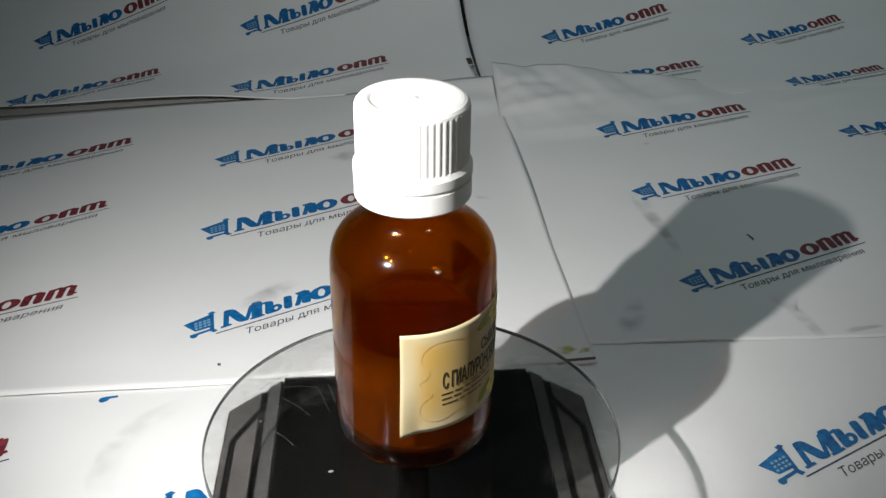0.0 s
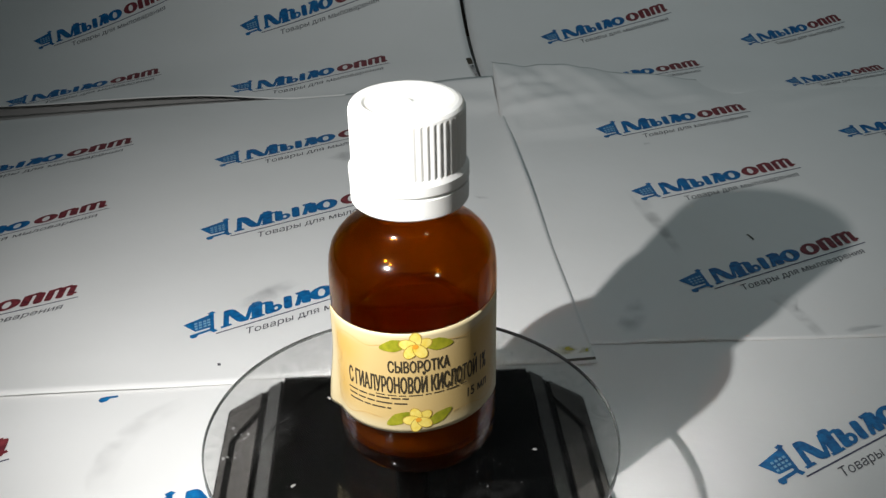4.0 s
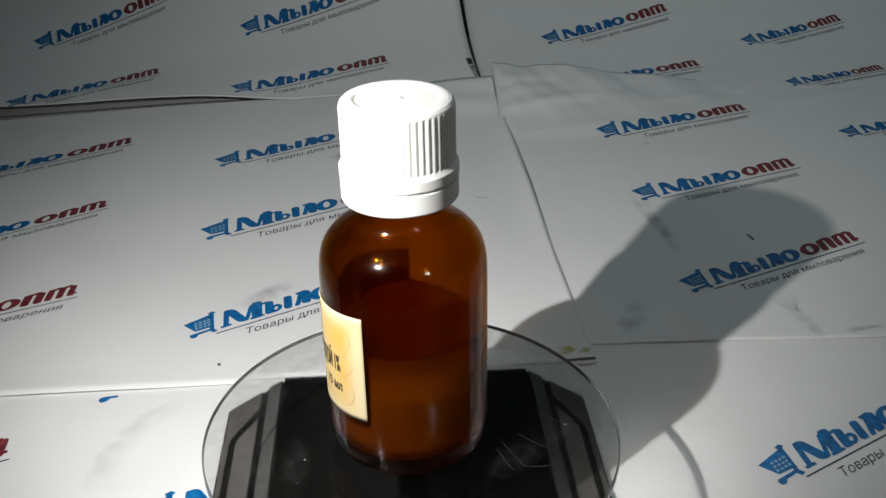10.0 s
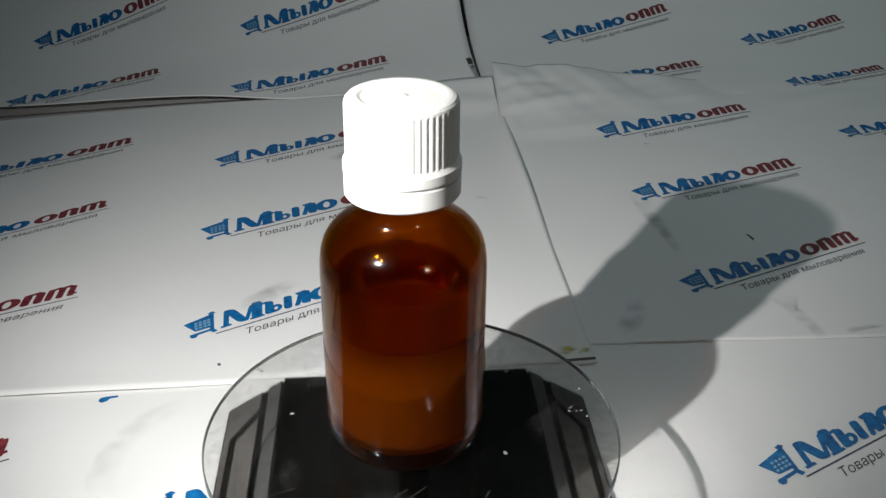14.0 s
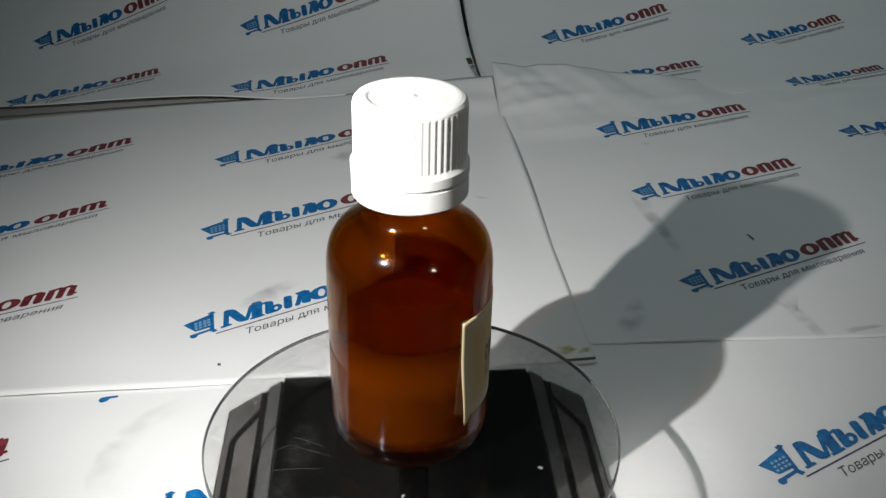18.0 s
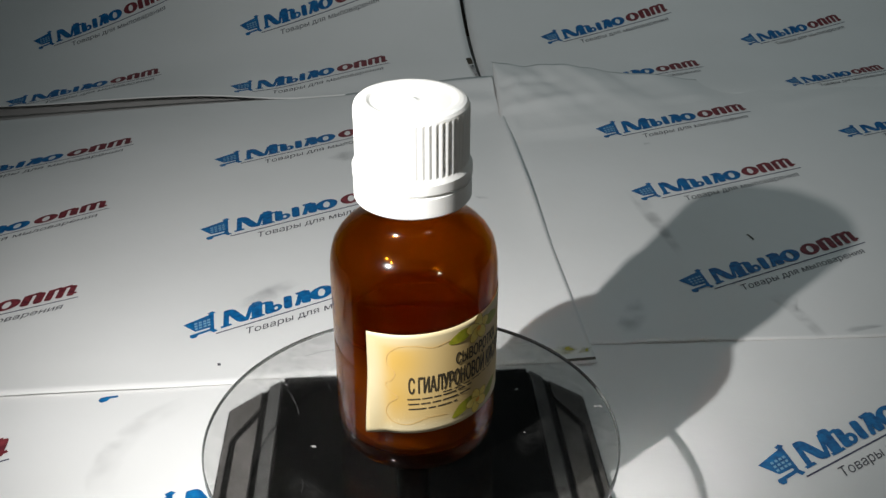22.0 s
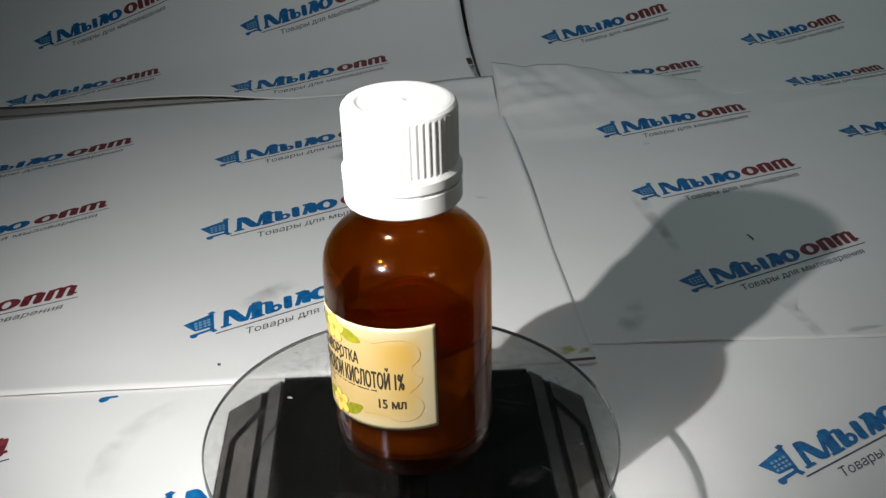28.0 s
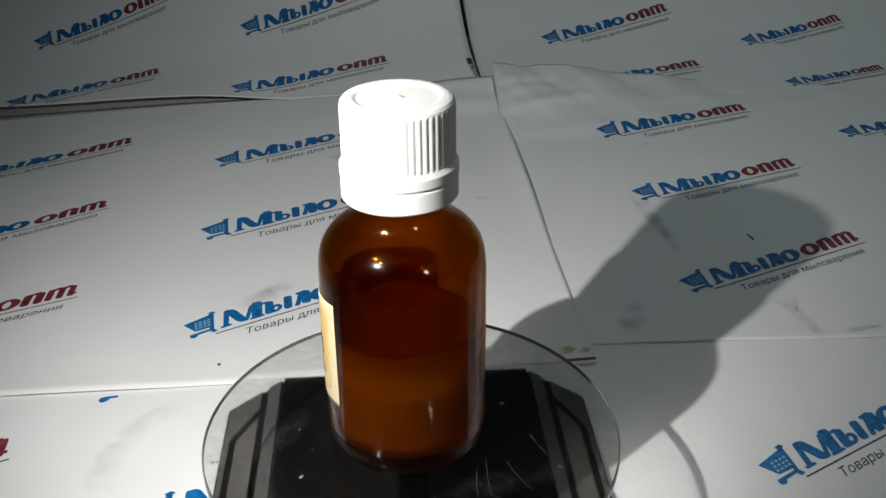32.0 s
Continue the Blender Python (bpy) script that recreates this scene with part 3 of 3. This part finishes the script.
def label_place(s, v, lift=0.0):
    """A point of the label: s along its width, v along its height from its middle, millimetres."""
    mid = (LABEL_A + LABEL_B) / 2
    a = mid + s / LABEL_R
    z = 22.0 + v + 1.3 * s / 20.3
    peel = 1.3 * ease(-17.0, -21.0, s) * ease(4, -11, v) + 0.15 * ease(-18, -21, s)
    r = LABEL_R + peel + lift
    return (r * math.cos(a) / 1000, r * math.sin(a) / 1000, z / 1000)


def label_print(name, shape, mat, parent, lift=0.05, label=""):
    verts, faces = shape
    return mesh_object(name, [label_place(q[0], q[1], lift + (q[2] if len(q) > 2 else 0.0)) for q in verts], faces, mat, parent, label)


def flower(parent, cx, cy, k, turn):
    for x, y, lx, a in ((-3.4, 0.2, 2.5, 0.25 + turn), (3.5, -0.1, 2.6, -0.2 + turn * 2)):
        label_print("leaf", oval_shape(cx + x * k, cy + y * k, lx * k, 1.15 * k, a, 14, 0.35), LEAF, parent, 0.07)
    for i in range(5):
        a = turn + 2 * math.pi * i / 5 + 0.3
        label_print("petal_outline", oval_shape(cx + 1.25 * k * math.cos(a), cy + 1.15 * k * math.sin(a), 1.5 * k, 1.02 * k, a, 10), PETAL_EDGE, parent, 0.08 + 0.008 * i)
        label_print("petal", oval_shape(cx + 1.25 * k * math.cos(a), cy + 1.15 * k * math.sin(a), 1.35 * k, 0.9 * k, a, 10), PETAL, parent, 0.084 + 0.008 * i)
    label_print("flower_centre", oval_shape(cx, cy, 0.5 * k, 0.45 * k, 0, 8), PETAL_CORE, parent, 0.14)


def bottle():
    b = tagged(new("serum_bottle"), "small amber glass bottle with white ribbed cap and cream label", "bottle")
    outer = [(0, 0.9), (9.5, 0.6), (11.2, 0.05), (12.4, 0.0), (13.6, 0.5), (14.5, 1.6), (14.95, 3.2), (15.0, 5), (15.0, 20), (15.0, 36.0), (14.94, 38.0), (14.7, 40.0), (14.2, 41.8), (13.4, 43.2),
             (12.3, 44.5), (11.1, 45.5), (10.0, 46.4), (9.1, 47.2), (8.5, 48.1), (8.15, 49.3), (8.0, 51), (8.0, 60)]
    inner = [(7.0, 60), (7.0, 50.0), (7.15, 48.6), (7.6, 47.4), (8.4, 46.3), (9.5, 45.3), (10.7, 44.2), (11.8, 42.9), (12.7, 41.3), (13.3, 39.3), (13.6, 37.1), (13.7, 34.6), (13.7, 26.0)]
    body = part("glass_body", lathe(outer + inner, 96), AMBER, b, "translucent amber brown glass", True)
    second_material(body, AMBER_THICK, lambda c, n: c.z < 0.0046)
    serum = part("serum", lathe([(0, 3.9), (8, 3.7), (12.0, 4.0), (13.2, 5.0), (13.7, 6.8), (13.7, 15), (13.7, 26.0), (13.4, 25.7), (12.6, 25.5), (0, 25.5)], 96), SERUM, b, "cloudy amber liquid", True)
    second_material(serum, SERUM_TOP, lambda c, n: c.z > 0.0252 and abs(n.z) > 0.5)
    cap = part("cap", lathe([(0, 68.45), (0.35, 68.42), (0.7, 68.3), (1.0, 68.12), (1.4, 68.03), (2.2, 68.0), (6.6, 68.02), (6.95, 68.1), (7.2, 68.28), (7.5, 68.42), (7.9, 68.46), (8.5, 68.42), (9.1, 68.2), (9.5, 67.75), (9.62, 67.35), (9.7, 67.2), (9.7, 58.0), (9.72, 57.8), (9.95, 57.4),
                             (10.2, 57.0), (10.2, 55.4), (10.05, 55.15), (9.9, 55.0), (8.6, 55.0), (8.6, 66), (0, 66)], 416, wave=ribs), CAP_WHITE, b, "white ribbed plastic screw cap", False)
    part("tamper_ring", lathe([(8.6, 54.99), (9.85, 54.99), (9.88, 54.75), (10.12, 54.6), (10.12, 51.3), (9.9, 51.0), (8.6, 51.0)], 120, closed=True), CAP_WHITE, cap, "smooth white tamper ring")
    nu, nv = 60, 24
    verts = [label_place(-20.55 + 41.1 * i / nu, -10.65 + 21.3 * j / nv) for j in range(nv + 1) for i in range(nu + 1)]
    n = nu + 1
    lab = mesh_object("label", verts, [(j * n + i, j * n + i + 1, (j + 1) * n + i + 1, (j + 1) * n + i) for j in range(nv) for i in range(nu)], LABEL, b, "cream yellow paper label, one corner peeling off", True)
    bm = bmesh.new()
    bm.from_mesh(lab.data)
    bmesh.ops.solidify(bm, geom=bm.faces[:], thickness=0.00009)
    bm.to_mesh(lab.data)
    bm.free()
    gold = lab.data.attributes.new("gold", "FLOAT", "POINT")
    for q in lab.data.vertices:
        x, y, z = (1000 * d for d in q.co)
        along = (math.atan2(y, x) - (LABEL_A + LABEL_B) / 2) * LABEL_R
        up = z - 22.0 - 1.3 * along / 20.3
        inside = ease(0.9, 4.8, min(20.5 - abs(along), 1.3 * (10.6 - abs(up))))
        blotch = sum(k * ease(w, 0, math.hypot(along - p, up - o)) for p, o, w, k in ((14.5, 5.5, 7, 0.45), (-15, 5, 8, 0.4), (15.5, -2, 5, 0.3), (-15.5, -3, 6, 0.35)))
        gold.data[q.index].value = min(inside * (0.55 + blotch), 1.0)
    def bold(shape, w):
        verts, faces = shape
        return joined([([(x + d * w, y + u * w) for x, y in verts], faces) for d, u in ((0, 0), (1, 0), (0.5, 0.5), (0.5, -0.4))])
    label_print("heading", bold(text_shape("СЫВОРОТКА", -4.5, 2.6, 10.8, 2.45), 0.12), LABEL_TEXT, lab)
    label_print("heading", bold(text_shape("С ГИАЛУРОНОВОЙ КИСЛОТОЙ 1%", -13.1, -1.8, 27.8, 4.5), 0.14), LABEL_TEXT, lab)
    label_print("volume_text", bold(text_shape("15 мл", 10.0, -5.9, 4.9, 1.9), 0.12), LABEL_TEXT, lab)
    for x0, x1, y in ((-13.3, -1.0, -3.0), (-13.2, -0.9, -4.1), (-13.1, -4.2, -5.2)):
        rng = random.Random(int(y * 10))
        x = x0
        while x < x1:
            w = min(rng.uniform(1.2, 3.2), x1 - x)
            label_print("text_bar", strip_shape([(x + w * i / 4, y) for i in range(5)], 0.32), LABEL_TEXT, lab)
            x += w + 0.35
    x = -7.0
    rng = random.Random(9)
    while x < 9.5:
        w = rng.uniform(1.0, 2.6)
        label_print("text_bar", strip_shape([(x + w * i / 4, -2.35) for i in range(5)], 0.22), LABEL_TEXT, lab)
        x += w + 0.5
    flower(lab, 0.5, 8.0, 1.1, 0.0)
    flower(lab, 0.6, -7.7, 1.05, 0.35)
    for s in (-1, 1):
        c = 0.4
        pts = [(c + s * x, y) for x, y in ((6, 8.2), (9, 7.6), (12, 8.3), (15, 8.2), (17, 6.6), (17.2, 4.4), (15.8, 2.8), (16.4, 1.2), (17.6, 0.2), (16.6, -1.4), (15.4, -2.6), (17.0, -4.0), (17.6, -6.0), (16.4, -8.0), (13.5, -8.6), (10, -7.4), (6, -7.6))]
        fine = []
        for i in range(len(pts) - 1):
            p0, p1, p2, p3 = pts[max(i - 1, 0)], pts[i], pts[i + 1], pts[min(i + 2, len(pts) - 1)]
            for k in range(5):
                t = k / 5
                fine.append(tuple(0.5 * (2 * p1[d] + (p2[d] - p0[d]) * t + (2 * p0[d] - 5 * p1[d] + 4 * p2[d] - p3[d]) * t * t + (3 * p1[d] - p0[d] - 3 * p2[d] + p3[d]) * t ** 3) for d in (0, 1)))
        label_print("curl_line", strip_shape(fine, 0.16), LABEL_CURL, lab)
    return b


def marks():
    """Stains, pen strokes, a stray bit of print and painted shade on the sheets."""
    def on(sheet, name, pts, mat, x0, y0, turn, lift=0.1, label=""):
        if mat not in SOFT:
            return sheet.print(name, poly_shape([to_sheet(x, y, x0, y0, turn) for x, y in pts]), mat, lift, label)
        verts, faces, values = soft_shape(pts)
        ob = sheet.print(name, ([to_sheet(x, y, x0, y0, turn) for x, y in verts], faces), mat, lift, label)
        set_fade(ob, values)
    on(fl, "print_scrap", [(-87.2, 205.6), (-86.2, 204.9), (-85.0, 205.6), (-84.6, 206.6), (-82.6, 207.2), (-82.8, 207.9), (-85.6, 207.4), (-87.0, 206.8)], INK_BLUE, -322, 143, 3.1, 0.12)
    # small black and grey marks at the seam of the backdrop sheets
    for name, mat, pts in (("seam_mark", LABEL_TEXT, ((222.8, 11), (225.3, 11.4), (225.6, 4.6), (223.2, 4.2))), ("seam_mark", GREY_SCRAP, ((223.4, 3.0), (225.6, 3.2), (226.2, -8), (224.8, -8)))):
        wl.print(name, poly_shape(pts[::-1]), mat, 0.3)
    # the plate rim's faint shadow from the second lamp, drawn as a soft band
    arc = [(-64, 204.5), (-68.5, 201.5), (-73, 197), (-76.5, 191), (-78.2, 184), (-78.4, 177), (-77.5, 171)]
    verts, faces, values = soft_strip(arc, 8.0)
    set_fade(fl.print("plate_shade_arc", ([to_sheet(x, y, -322, 143, 3.1) for x, y in verts], faces), PLATE_SHADE, 0.1), values)
    lp, rp = (-255.0, 193.9, 5.12), (30.0, 229.2, 2.18)
    on(left, "grey_smudge", [(-58.8, 248.3), (-57.2, 253.9), (-52.3, 259.6), (-47.6, 262.5), (-45.1, 260.2), (-48.2, 254.8), (-52.5, 250.4)], GREY_STAIN, *lp, 0.16)
    on(left, "grey_smudge", [(-42.8, 355.3), (-38.9, 360.7), (-31.4, 361.7), (-30.9, 355.2), (-37.2, 353.2)], FAINT_STAIN, *lp, 0.16)
    on(left, "yellow_stain", [(29.8, 225.5), (31.5, 227.9), (34.3, 228.1), (35.7, 226.5), (33.5, 224.7), (31.2, 224.4)], YELLOW_STAIN, *lp)
    on(left, "yellow_stain", [(36.4, 224.9), (37.8, 227.3), (39.6, 227.0), (39.0, 225.2)], YELLOW_STAIN, *lp)
    # dark gap under the sheet's front edge, painted as a black strip
    on(left, "edge_gap_shade", [(31.9, 222.1), (40.6, 222.9), (40.6, 221.6), (32.6, 221.0)], LABEL_TEXT, *lp)
    on(left, "dash_mark", [(11.6, 321.4), (15.6, 321.0), (15.9, 319.2), (12.4, 319.6)], FAINT_STAIN, *lp)
    on(left, "dot_mark", [(-60.0, 220.9), (-59.1, 220.8), (-58.9, 219.8), (-59.7, 219.8)], INK_GREY, *lp)
    on(right, "smear", [(96.7, 251.5), (99.6, 253.1), (103.7, 251.8), (101.9, 249.6), (104.2, 242.9), (105.1, 236.0), (102.8, 234.8), (100.5, 241.5), (98.7, 247.2)], FAINT_STAIN, *rp)
    on(right, "smear", [(66.4, 320.1), (71.9, 315.6), (74.3, 299.4), (75.3, 286.1), (73.3, 283.5), (70.9, 294.6), (68.2, 305.7)], FAINT_STAIN, *rp)
    on(right, "paper_scrap", [(112.2, 235.6), (114.8, 237.6), (120.7, 238.4), (123.1, 237.8), (119.1, 236.4), (113.8, 234.8)], GREY_STAIN, *rp)
    on(right, "blue_stain", [(49.4, 239.5), (53.8, 250.0), (57.0, 251.5), (58.2, 243.9), (54.5, 236.6), (50.9, 235.8)], BLUE_STAIN, *rp)
    on(right, "dash_mark", [(79.0, 369.6), (81.8, 370.1), (81.5, 368.4), (79.1, 367.9)], FAINT_STAIN, *rp)
    on(right, "pen_tick", [(99.3, 292.8), (100.1, 292.9), (100.9, 290.6), (101.1, 289.2), (100.5, 289.1), (100.0, 291.2)], LABEL_TEXT, 30.0, 229.2, 2.18)


fl, fr, left, right, wl, wr = sheets()
marks()
PLATE = turntable()
BOTTLE = bottle()


def motions():
    """The plate and the bottle on it turn evenly, clockwise from above."""
    seat = pose(0.000424, 0.001231, 0.0002, 1.09, 0.745, 0)
    plate_rows, bottle_rows = [], []
    for i in range(33):
        turn = Matrix.Translation(mm(*AXIS, 0)) @ pose(0, 0, 0, 0, 0, -360 * i / TURN_SECONDS)
        plate_rows.append((float(i), turn))
        bottle_rows.append((float(i), turn @ seat))
    walk(PLATE, plate_rows)
    walk(BOTTLE, bottle_rows)


motions()
